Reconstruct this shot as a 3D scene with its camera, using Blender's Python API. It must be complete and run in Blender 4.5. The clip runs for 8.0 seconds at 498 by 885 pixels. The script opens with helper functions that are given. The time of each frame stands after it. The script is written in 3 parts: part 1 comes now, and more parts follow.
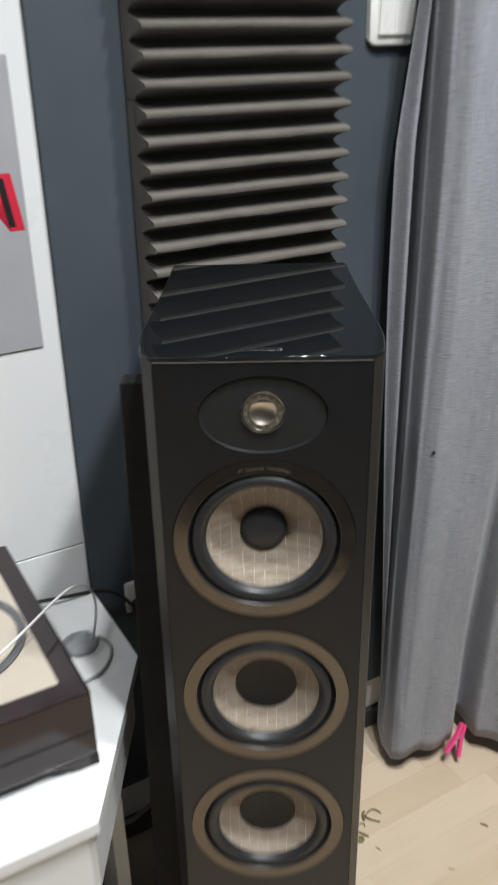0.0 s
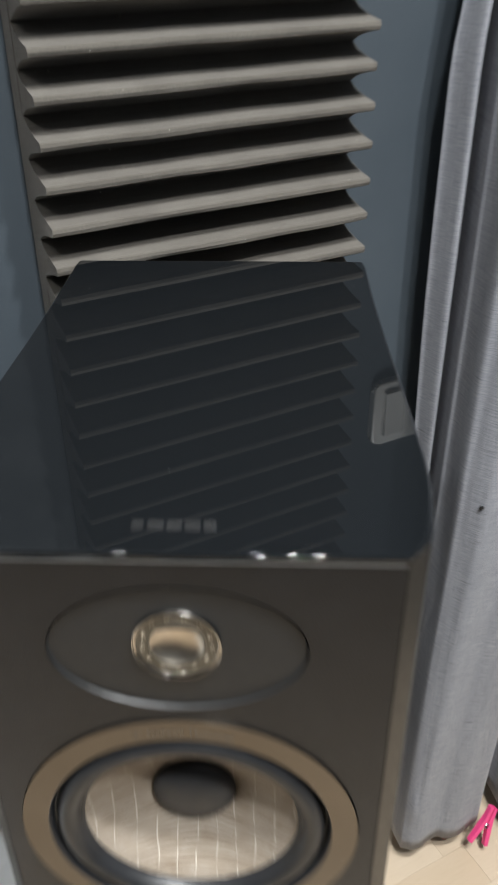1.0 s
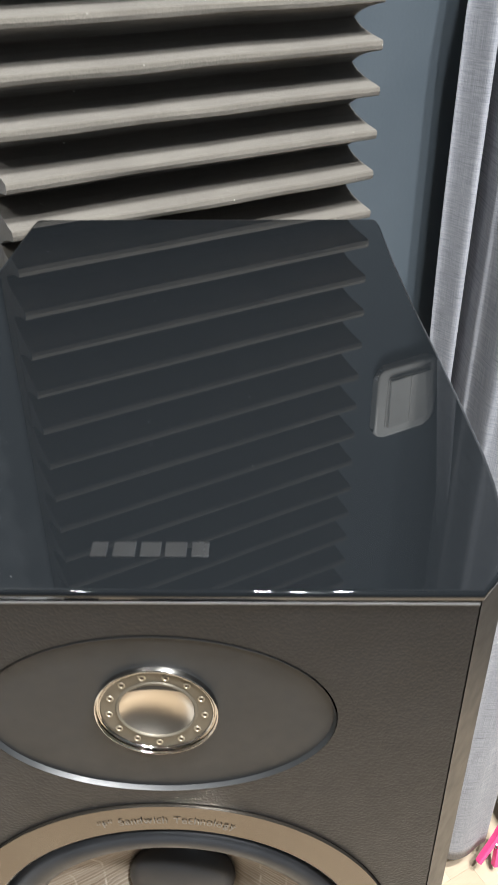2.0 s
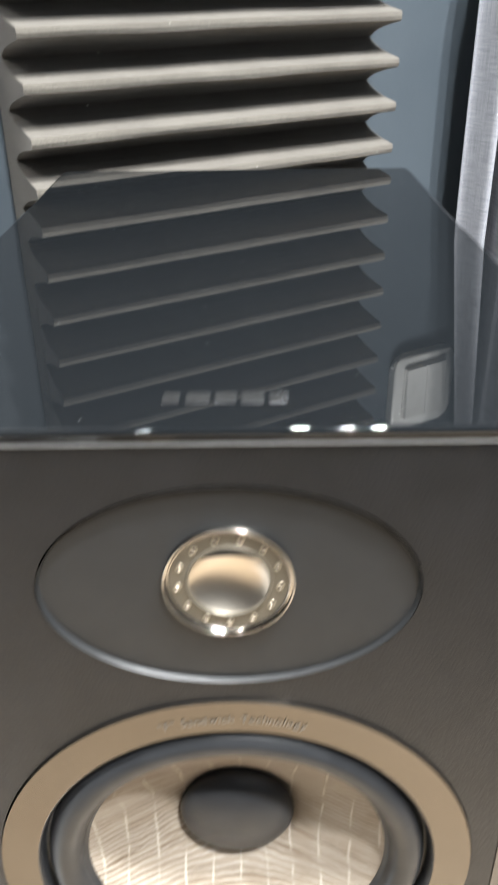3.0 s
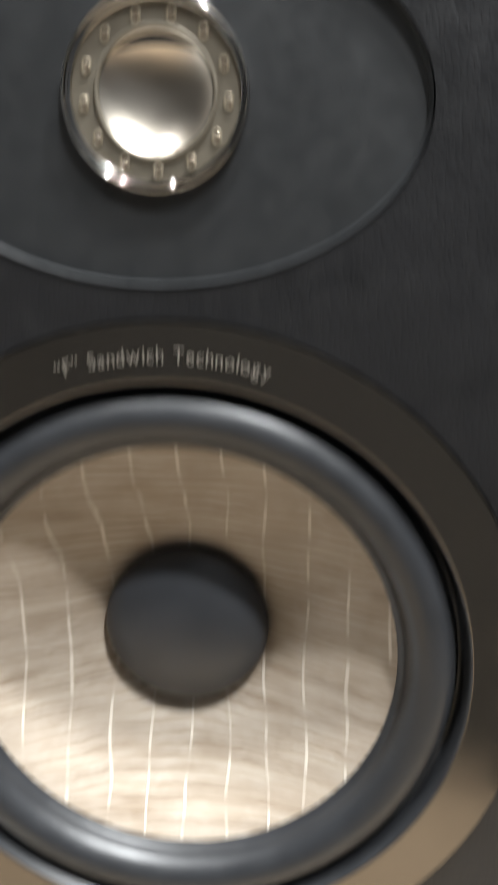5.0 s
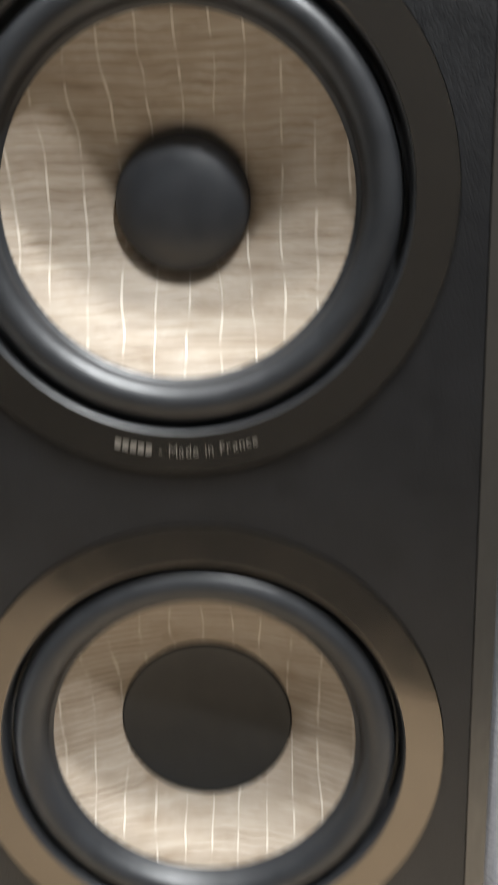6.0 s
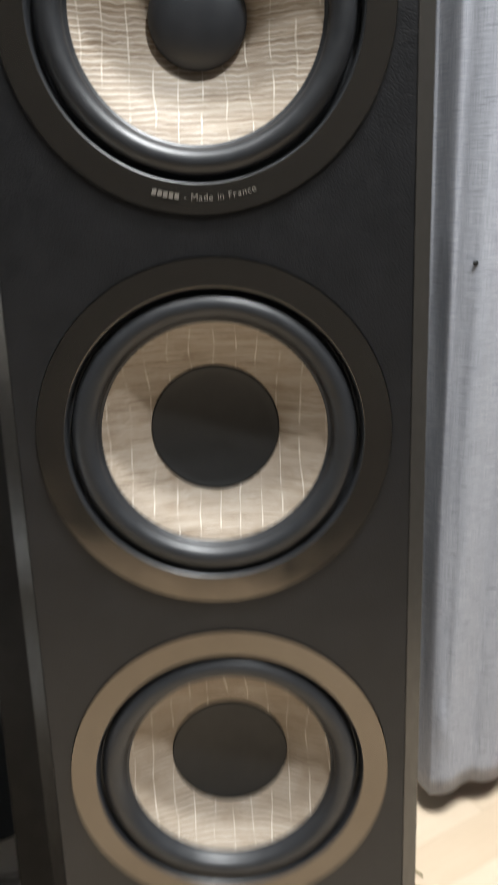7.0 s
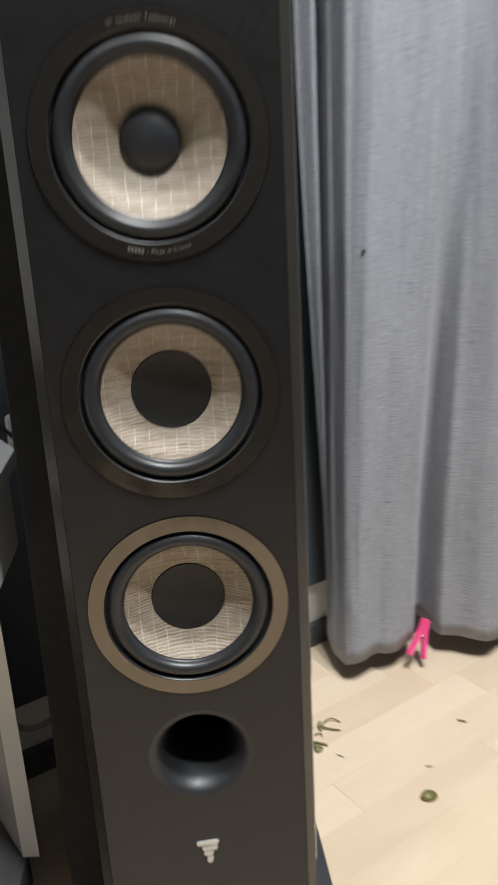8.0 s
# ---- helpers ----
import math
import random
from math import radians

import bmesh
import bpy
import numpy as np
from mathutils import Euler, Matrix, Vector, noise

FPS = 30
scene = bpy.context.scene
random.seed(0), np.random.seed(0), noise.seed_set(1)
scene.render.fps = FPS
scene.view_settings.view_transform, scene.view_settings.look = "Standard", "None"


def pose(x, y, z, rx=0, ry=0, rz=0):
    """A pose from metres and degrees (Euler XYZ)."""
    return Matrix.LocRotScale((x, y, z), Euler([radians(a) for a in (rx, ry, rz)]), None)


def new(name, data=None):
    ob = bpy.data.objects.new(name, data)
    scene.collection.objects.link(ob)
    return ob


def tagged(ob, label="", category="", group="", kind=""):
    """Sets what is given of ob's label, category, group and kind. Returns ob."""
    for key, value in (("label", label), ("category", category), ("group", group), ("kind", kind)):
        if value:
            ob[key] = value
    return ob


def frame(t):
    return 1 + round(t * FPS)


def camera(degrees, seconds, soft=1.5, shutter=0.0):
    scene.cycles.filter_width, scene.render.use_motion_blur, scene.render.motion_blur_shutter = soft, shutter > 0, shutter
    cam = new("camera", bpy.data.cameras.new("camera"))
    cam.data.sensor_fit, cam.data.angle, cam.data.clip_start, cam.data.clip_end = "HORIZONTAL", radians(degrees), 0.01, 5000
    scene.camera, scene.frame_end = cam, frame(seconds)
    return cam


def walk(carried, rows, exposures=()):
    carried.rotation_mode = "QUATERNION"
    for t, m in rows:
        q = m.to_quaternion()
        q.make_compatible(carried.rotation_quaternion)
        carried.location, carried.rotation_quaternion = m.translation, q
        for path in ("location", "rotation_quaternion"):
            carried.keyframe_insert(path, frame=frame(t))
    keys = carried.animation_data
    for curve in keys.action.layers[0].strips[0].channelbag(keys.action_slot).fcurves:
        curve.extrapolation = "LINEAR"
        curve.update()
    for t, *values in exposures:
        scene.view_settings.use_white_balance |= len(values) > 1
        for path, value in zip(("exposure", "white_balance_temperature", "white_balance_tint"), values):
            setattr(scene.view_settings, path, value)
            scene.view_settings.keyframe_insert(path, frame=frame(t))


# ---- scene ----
cam = camera(32.90, 8.0, soft=1.15, shutter=0.7)
walk(cam, [
    (0.0, pose(-0.0051, -0.7349, 1.3578, 64.33, 1.01, 0.20)),
    (0.2, pose(0.0099, -0.6171, 1.3528, 62.79, 0.94, 0.83)),
    (0.5, pose(0.0459, -0.4622, 1.3513, 60.46, 1.00, 2.01)),
    (0.8, pose(0.0512, -0.3423, 1.3377, 58.63, 0.79, 2.15)),
    (1.0, pose(0.0452, -0.2790, 1.3275, 57.44, 0.41, 1.91)),
    (1.2, pose(0.0305, -0.2235, 1.3158, 56.75, 0.42, 1.18)),
    (2.3, pose(0.0363, -0.1907, 1.2536, 57.70, 0.33, 0.65)),
    (2.5, pose(0.0357, -0.1948, 1.2427, 58.37, 0.37, 0.63)),
    (3.0, pose(0.0071, -0.2116, 1.2068, 60.60, 0.59, -0.29)),
    (3.2, pose(0.0011, -0.2206, 1.1882, 61.04, 0.35, -0.15)),
    (3.5, pose(-0.0080, -0.2340, 1.1602, 64.80, -0.01, -1.21)),
    (3.8, pose(0.0001, -0.2069, 1.1303, 66.72, -0.27, -0.95)),
    (4.0, pose(0.0055, -0.1888, 1.1104, 69.47, -0.44, -1.47)),
    (4.2, pose(0.0103, -0.1740, 1.1058, 70.91, -0.22, -1.36)),
    (4.3, pose(0.0102, -0.1735, 1.1025, 72.38, -0.44, -1.71)),
    (4.4, pose(0.0118, -0.1750, 1.0927, 73.30, 0.40, -1.43)),
    (4.5, pose(0.0133, -0.1765, 1.0828, 72.44, 1.24, -1.11)),
    (4.7, pose(0.0217, -0.1857, 1.0565, 72.66, 0.68, 0.74)),
    (5.0, pose(0.0361, -0.1999, 1.0098, 74.81, 0.26, 4.32)),
    (5.2, pose(0.0413, -0.2142, 0.9825, 75.89, 0.69, 5.75)),
    (6.3, pose(0.0261, -0.3253, 0.8512, 75.39, 2.02, 0.31)),
    (6.5, pose(0.0191, -0.3539, 0.8317, 75.51, 1.97, -0.37)),
    (7.0, pose(0.0092, -0.4279, 0.8014, 74.47, 1.88, -1.66)),
    (7.2, pose(0.0117, -0.4707, 0.7976, 72.99, 1.86, -1.30)),
    (7.5, pose(0.0155, -0.5350, 0.7918, 72.61, 1.83, -2.10)),
    (7.8, pose(0.0209, -0.6306, 0.8360, 71.43, 2.42, -3.23)),
    (8.0, pose(0.0073, -0.6967, 0.8812, 70.81, 2.85, -5.65)),
], exposures=[
    (0.0, 0.0), (0.5, 0.12), (1.0, 0.28), (1.2, 0.5), (2.5, 1.3), (3.0, 1.5), (3.5, 1.38), (4.0, 1.63), (4.5, 1.8), (5.0, 1.12), (5.2, 0.9), (6.5, 0.88), (7.5, 0.6), (8.0, 0.44),
])

# ---- light: ceiling downlights over and behind the loudspeaker ----
world = bpy.data.worlds.new("world")
scene.world = world
world.use_nodes = True
world.node_tree.nodes["Background"].inputs[0].default_value = (0.8, 0.9, 1.0, 1)
world.node_tree.nodes["Background"].inputs[1].default_value = 0.02


def ceiling_spot(x, y, watts, z=2.86, radius=0.055, colour=(0.95, 0.975, 0.985)):
    lamp = bpy.data.lights.new("ceiling_spot", "SPOT")
    lamp.energy, lamp.shadow_soft_size, lamp.color = watts, radius, colour
    lamp.spot_size, lamp.spot_blend = radians(125), 1.0
    new("ceiling_spot", lamp).location = (x, y, z)


ceiling_spot(0.30, -0.38, 100)
ceiling_spot(0.74, -0.30, 135)
ceiling_spot(-0.66, -0.72, 36)
ceiling_spot(0.64, -0.88, 175)

# ---- materials ----


class Mat:
    """A small builder of node materials."""

    def __init__(self, name):
        self.m = bpy.data.materials.new(name)
        self.m.use_nodes = True
        self.t = self.m.node_tree
        self.b = self.t.nodes["Principled BSDF"]

    def node(self, kind, **inputs):
        n = self.t.nodes.new(kind)
        for key, value in inputs.items():
            k = key.replace("_", " ")
            if isinstance(value, bpy.types.NodeSocket):
                self.t.links.new(value, n.inputs[k])
            else:
                n.inputs[k].default_value = value
        return n

    def coords(self, scale=(1, 1, 1), rot=(0, 0, 0), which="Object"):
        c = self.t.nodes.new("ShaderNodeTexCoord")
        return self.node("ShaderNodeMapping", Vector=c.outputs[which], Scale=scale, Rotation=rot).outputs[0]

    def noise(self, vec, scale, detail=4.0, rough=0.55, dist=0.0):
        return self.node("ShaderNodeTexNoise", Vector=vec, Scale=scale, Detail=detail, Roughness=rough, Distortion=dist).outputs[0]

    def ramp(self, fac, stops):
        n = self.node("ShaderNodeValToRGB", Fac=fac)
        e = n.color_ramp.elements
        while len(e) < len(stops):
            e.new(0.5)
        for el, (p, c) in zip(e, stops):
            el.position, el.color = p, (*c, 1) if len(c) == 3 else c
        return n.outputs[0]

    def grey(self, fac, lo, hi, p0=0.3, p1=0.7):
        return self.ramp(fac, [(p0, (lo,) * 3), (p1, (hi,) * 3)])

    def mix(self, fac, a, b, blend="MIX"):
        n = self.t.nodes.new("ShaderNodeMix")
        n.data_type, n.blend_type = "RGBA", blend
        for sock, v in ((n.inputs[0], fac), (n.inputs[6], a), (n.inputs[7], b)):
            if isinstance(v, bpy.types.NodeSocket):
                self.t.links.new(v, sock)
            else:
                sock.default_value = v if isinstance(v, float) else (*v, 1)
        return n.outputs[2]

    def math(self, op, a, b=0.0):
        n = self.t.nodes.new("ShaderNodeMath")
        n.operation = op
        for i, v in enumerate((a, b)):
            if isinstance(v, bpy.types.NodeSocket):
                self.t.links.new(v, n.inputs[i])
            else:
                n.inputs[i].default_value = v
        return n.outputs[0]

    def bump(self, height, strength, dist):
        n = self.node("ShaderNodeBump", Height=height, Strength=strength, Distance=dist)
        self.t.links.new(n.outputs[0], self.b.inputs["Normal"])
        return self

    def set(self, **inputs):
        for key, value in inputs.items():
            k = key.replace("_", " ")
            if isinstance(value, bpy.types.NodeSocket):
                self.t.links.new(value, self.b.inputs[k])
            else:
                self.b.inputs[k].default_value = (*value, 1) if isinstance(value, tuple) and len(value) == 3 else value
        return self


def plain(name, colour, rough, metal=0.0, vary=0.12, scale=30.0, coat=0.0, bump=0.0, bscale=300.0):
    m = Mat(name)
    v = m.coords()
    n = m.noise(v, scale)
    lo, hi = [tuple(min(1, c * k) for c in colour) for k in (1 - vary, 1 + vary)]
    m.set(Base_Color=m.ramp(n, [(0.3, lo), (0.7, hi)]), Metallic=metal, Coat_Weight=coat,
          Roughness=m.grey(m.noise(v, scale * 2.3), max(0.02, rough - 0.05), min(1, rough + 0.06)))
    if bump:
        m.bump(m.noise(v, bscale, 3), bump, 0.001)
    return m.m


def make_gloss():
    m = Mat("black_lacquer")
    v = m.coords()
    m.set(Base_Color=(0.006, 0.007, 0.008), Roughness=m.grey(m.noise(v, 14), 0.012, 0.03),
          Specular_IOR_Level=0.36)
    return m.m


def make_leather():
    m = Mat("grained_black_vinyl")
    v = m.coords()
    cells = m.node("ShaderNodeTexVoronoi", Vector=m.mix(0.0022, v, m.node("ShaderNodeTexNoise", Vector=v, Scale=300.0).outputs[1]), Scale=560.0)
    cells.feature = "DISTANCE_TO_EDGE"
    crease = m.noise(v, 150, 6, 0.65, 1.0)
    h = m.math("ADD", m.grey(cells.outputs[0], 0.0, 1.0, 0.02, 0.22), m.math("MULTIPLY", crease, 0.5))
    m.set(Base_Color=m.ramp(m.noise(v, 45), [(0.3, (0.0085, 0.0086, 0.0092)), (0.7, (0.0122, 0.0122, 0.0132))]),
          Roughness=m.grey(crease, 0.30, 0.44), Specular_IOR_Level=0.4)
    m.bump(h, 0.17, 0.0005)
    return m.m


def make_flax():
    m = Mat("woven_flax")
    v = m.coords()
    wob = m.noise(m.coords((1, 1, 0.6)), 26, 2)
    x = m.node("ShaderNodeSeparateXYZ", Vector=v).outputs[0]
    z = m.node("ShaderNodeSeparateXYZ", Vector=v).outputs[2]
    # pale warp threads that run down the cone, about 8 mm apart
    s = m.math("ADD", m.math("MULTIPLY", x, 86.0), m.math("MULTIPLY", wob, 0.9))
    saw = m.math("FRACT", s)
    tri = m.math("ABSOLUTE", m.math("SUBTRACT", saw, 0.5))
    broken = m.noise(m.coords((60, 60, 110)), 1.0, 3)
    warp = m.math("MULTIPLY", m.grey(tri, 1.0, 0.0, 0.018, 0.05), m.grey(broken, 0.05, 1.0, 0.40, 0.62))
    # combed fibres and weft across
    fibre = m.noise(m.coords((30, 30, 620)), 1.0, 6, 0.62, 0.35)
    coarse = m.noise(m.coords((30, 30, 230)), 1.0, 4, 0.6, 0.6)
    w2 = m.math("ADD", m.math("MULTIPLY", z, 330.0), m.math("MULTIPLY", m.noise(m.coords((70, 70, 60)), 1.0, 3), 1.8))
    weft = m.math("MULTIPLY", m.grey(m.math("ABSOLUTE", m.math("SUBTRACT", m.math("FRACT", w2), 0.5)), 1.0, 0.0, 0.06, 0.26), m.grey(m.noise(m.coords((45, 45, 30)), 1.0, 3, 0.6, 0.5), 0.15, 1.0, 0.38, 0.58))
    base = m.ramp(fibre, [(0.34, (0.172, 0.127, 0.087)), (0.5, (0.277, 0.219, 0.162)), (0.64, (0.385, 0.33, 0.263))])
    base = m.mix(m.grey(coarse, 0.0, 0.5, 0.42, 0.6), base, (0.355, 0.30, 0.243))
    base = m.mix(m.math("MULTIPLY", weft, 0.7), base, (0.50, 0.45, 0.39))
    base = m.mix(m.math("MULTIPLY", warp, 0.7), base, (0.66, 0.60, 0.52))
    m.set(Base_Color=base, Roughness=m.grey(fibre, 0.46, 0.62), Specular_IOR_Level=0.22)
    m.bump(m.math("ADD", fibre, m.math("ADD", m.math("MULTIPLY", warp, 0.8), m.math("MULTIPLY", weft, 0.7))), 0.26, 0.0006)
    return m.m


def make_foam():
    m = Mat("charcoal_foam")
    v = m.coords()
    fine = m.noise(v, 850, 3, 0.7)
    lint = m.noise(v, 330, 1, 0.5)
    base = m.ramp(m.noise(v, 22), [(0.3, (0.128, 0.115, 0.098)), (0.7, (0.165, 0.150, 0.128))])
    base = m.mix(m.grey(fine, 0.0, 0.5), base, (0.045, 0.041, 0.036))
    base = m.mix(m.grey(lint, 0.0, 1.0, 0.80, 0.83), base, (0.7, 0.68, 0.62))
    m.set(Base_Color=base, Roughness=0.95, Specular_IOR_Level=0.15, Sheen_Weight=0.25, Sheen_Roughness=0.5)
    m.bump(fine, 0.6, 0.0012)
    return m.m


def make_curtain():
    m = Mat("grey_linen_cloth")
    uv = m.t.nodes.new("ShaderNodeUVMap")
    def mapped(scale):
        return m.node("ShaderNodeMapping", Vector=uv.outputs[0], Scale=scale).outputs[0]
    warp = m.noise(mapped((900, 26, 1)), 1.0, 4, 0.6)
    weft = m.noise(mapped((24, 800, 1)), 1.0, 4, 0.6)
    slub = m.noise(mapped((20, 260, 1)), 1.0, 3, 0.5)
    blot = m.noise(mapped((14, 6, 1)), 1.0, 4, 0.6)
    base = m.ramp(m.math("MULTIPLY", m.math("ADD", warp, weft), 0.5), [(0.38, (0.19, 0.198, 0.222)), (0.60, (0.372, 0.378, 0.41))])
    base = m.mix(m.grey(blot, 0.0, 0.35), base, (0.20, 0.21, 0.24))
    base = m.mix(m.grey(slub, 0.0, 0.7, 0.62, 0.72), base, (0.16, 0.165, 0.185))
    m.set(Base_Color=base, Roughness=0.85, Sheen_Weight=0.15, Specular_IOR_Level=0.25)
    m.bump(m.math("ADD", warp, weft), 0.35, 0.0006)
    return m.m


def make_wall_blue():
    m = Mat("blue_grey_paint")
    v = m.coords()
    m.set(Base_Color=m.ramp(m.noise(v, 5, 5), [(0.3, (0.055, 0.069, 0.083)), (0.7, (0.067, 0.083, 0.098))]),
          Roughness=m.grey(m.noise(v, 30), 0.5, 0.65), Specular_IOR_Level=0.4)
    m.bump(m.noise(v, 260, 4, 0.6), 0.25, 0.0006)
    return m.m


def make_plank():
    m = Mat("pale_maple_laminate")
    rnd = m.t.nodes.new("ShaderNodeObjectInfo").outputs["Random"]
    isl = m.t.nodes.new("ShaderNodeNewGeometry").outputs["Random Per Island"]
    pos = m.t.nodes.new("ShaderNodeNewGeometry").outputs["Position"]
    mix = m.math("FRACT", m.math("ADD", m.math("MULTIPLY", rnd, 7.0), m.math("MULTIPLY", isl, 5.0)))
    shift = m.node("ShaderNodeCombineXYZ", X=m.math("MULTIPLY", rnd, 30.0), Y=m.math("MULTIPLY", isl, 20.0))
    def grained(scale):
        turned = m.node("ShaderNodeMapping", Vector=pos, Rotation=(0, 0, radians(-30)))
        moved = m.node("ShaderNodeVectorMath")
        m.t.links.new(turned.outputs[0], moved.inputs[0])
        m.t.links.new(shift.outputs[0], moved.inputs[1])
        return m.node("ShaderNodeMapping", Vector=moved.outputs[0], Scale=scale).outputs[0]
    grain = m.noise(grained((5, 90, 1)), 1.0, 5, 0.6, 0.8)
    pore = m.noise(grained((30, 500, 1)), 1.0, 3)
    cloud = m.noise(grained((6, 14, 1)), 1.0, 3)
    base = m.ramp(mix, [(0.0, (0.545, 0.425, 0.30)), (0.5, (0.58, 0.463, 0.337)), (1.0, (0.625, 0.507, 0.377))])
    base = m.mix(m.grey(grain, 0.0, 0.24), base, (0.46, 0.345, 0.23))
    base = m.mix(m.grey(cloud, 0.0, 0.25), base, (0.70, 0.58, 0.44))
    base = m.mix(m.grey(pore, 0.0, 0.18, 0.55, 0.75), base, (0.36, 0.25, 0.16))
    m.set(Base_Color=base, Roughness=m.grey(grain, 0.34, 0.48), Specular_IOR_Level=0.45)
    m.bump(pore, 0.08, 0.0004)
    return m.m


M = {
    "gloss": make_gloss(), "leather": make_leather(), "flax": make_flax(), "foam": make_foam(),
    "curtain": make_curtain(), "blue": make_wall_blue(), "plank": make_plank(),
    "white_wall": plain("white_wall_paint", (0.74, 0.74, 0.73), 0.6, vary=0.03, scale=4, bump=0.1),
    "dim_wall": plain("unseen_dark_surface", (0.036, 0.040, 0.046), 0.7, vary=0.05, scale=4, bump=0.1),
    "ceiling": plain("white_ceiling_paint", (0.60, 0.595, 0.58), 0.8, vary=0.02, scale=3, bump=0.1),
    "white_gloss": plain("white_lacquered_board", (0.78, 0.79, 0.79), 0.22, vary=0.02, scale=6, coat=0.3),
    "white_panel": plain("white_wall_board", (0.76, 0.77, 0.77), 0.3, vary=0.02, scale=4, coat=0.1),
    "white_plastic": plain("white_plastic", (0.78, 0.77, 0.74), 0.3, vary=0.03, scale=40),
    "grey_print": plain("grey_poster_print", (0.36, 0.36, 0.38), 0.55, vary=0.06, scale=9),
    "skirting": plain("dark_grey_skirting", (0.06, 0.06, 0.065), 0.5, vary=0.15),
    "trim": plain("satin_titanium_trim", (0.156, 0.137, 0.115), 0.13, metal=0.92, vary=0.04, scale=20),
    "rubber": plain("black_rubber", (0.017, 0.018, 0.02), 0.4, vary=0.15, scale=60, bump=0.04, bscale=500),
    "satin": plain("satin_black", (0.016, 0.0165, 0.0175), 0.4, vary=0.1, scale=60, bump=0.03, bscale=900),
    "edge": plain("dark_taupe_edge", (0.036, 0.032, 0.027), 0.42, metal=0.25, vary=0.06, scale=50),
    "port": plain("satin_black_port", (0.016, 0.017, 0.019), 0.46, vary=0.1, scale=60),
    "cap_soft": plain("soft_black_dust_cap", (0.027, 0.029, 0.033), 0.40, vary=0.1, scale=60, bump=0.05, bscale=900),
    "cap": plain("black_paper_cap", (0.0085, 0.0085, 0.0085), 0.55, vary=0.15, scale=60, bump=0.06, bscale=700),
    "plate": plain("matt_black_plate", (0.016, 0.017, 0.018), 0.42, vary=0.1, scale=80, bump=0.05, bscale=1500),
    "rivet": plain("pale_rivet_metal", (0.36, 0.31, 0.23), 0.35, metal=0.6),
    "rivet_hole": plain("brown_hole_shade", (0.05, 0.032, 0.018), 0.6),
    "chrome": plain("bright_metal", (0.50, 0.475, 0.44), 0.03, metal=1.0, vary=0.03),
    "champagne": plain("champagne_metal", (0.165, 0.145, 0.112), 0.45, metal=0.55, vary=0.05, scale=200),
    "dome": plain("bare_metal_dome", (0.60, 0.54, 0.46), 0.36, metal=1.0, vary=0.02, scale=6),
    "name": plain("dim_silver_inlay", (0.15, 0.155, 0.16), 0.22, metal=0.9),
    "silver": plain("silver_print", (0.55, 0.55, 0.54), 0.35, metal=0.6, vary=0.05),
    "bead": plain("grey_sealing_bead", (0.22, 0.22, 0.22), 0.45, vary=0.1),
    "print": plain("pale_grey_ink", (0.155, 0.14, 0.12), 0.5, vary=0.05),
    "hole": plain("near_black_matt", (0.006, 0.006, 0.006), 0.8, vary=0.1),
    "slab": plain("dark_grey_plinth", (0.03, 0.032, 0.036), 0.42, vary=0.12, scale=40, bump=0.05),
    "rosewood": plain("purple_rosewood_lacquer", (0.016, 0.0075, 0.0095), 0.16, vary=0.4, scale=22, coat=0.15),
    "cream": plain("cream_painted_panel", (0.46, 0.405, 0.335), 0.4, vary=0.05, scale=14),
    "mid_grey": plain("grey_felt_ring", (0.10, 0.10, 0.105), 0.7, vary=0.15, scale=80),
    "puck": plain("grey_translucent_plastic", (0.30, 0.325, 0.34), 0.3, vary=0.1, scale=40),
    "cable_white": plain("white_cable", (0.62, 0.62, 0.60), 0.4, vary=0.05),
    "cable_black": plain("black_cable", (0.015, 0.015, 0.016), 0.4, vary=0.1),
    "cable_grey": plain("grey_cable", (0.33, 0.325, 0.32), 0.45, vary=0.1),
    "pink": plain("pink_plastic", (0.80, 0.07, 0.24), 0.35, vary=0.06),
    "steel": plain("spring_steel", (0.5, 0.5, 0.5), 0.3, metal=1.0),
    "leaf": plain("dry_olive_plant_bits", (0.15, 0.13, 0.05), 0.7, vary=0.5, scale=120),
    "shell": plain("olive_nutshell", (0.13, 0.12, 0.035), 0.4, vary=0.5, scale=90),
    "red": plain("red_ink", (0.60, 0.02, 0.05), 0.5, vary=0.05),
    "black_ink": plain("black_ink", (0.012, 0.011, 0.011), 0.5, vary=0.1),
}

# ---- mesh helpers ----
ROOM = pose(0, 0, 0, 0, 0, 30)  # the room stands thirty degrees askew to the loudspeaker
WALL = 0.466                   # the back wall, along the room's own depth


def part(name, bm, material, parent=None, label="", smooth=False):
    me = bpy.data.meshes.new(name)
    bmesh.ops.recalc_face_normals(bm, faces=bm.faces[:])
    if smooth:
        for f in bm.faces:
            f.smooth = True
    bm.to_mesh(me)
    bm.free()
    me.materials.append(material)
    ob = new(name, me)
    if parent is not None:
        ob.parent = parent
    if label:
        tagged(ob, label)
    return ob


def thing(name, m=None, **tags):
    ob = new(name)
    ob.empty_display_size = 0.05
    if m is not None:
        ob.matrix_world = m
    return tagged(ob, **tags)


def add_box(bm, lo, hi, bevel=0.0, segs=2):
    made = bmesh.ops.create_cube(bm, size=1)["verts"]
    for v in made:
        v.co = Vector([lo[i] + (v.co[i] + 0.5) * (hi[i] - lo[i]) for i in range(3)])
    if bevel:
        es = list({e for v in made for e in v.link_edges})
        bmesh.ops.bevel(bm, geom=es, offset=bevel, segments=segs, profile=0.5, affect="EDGES")
    return bm


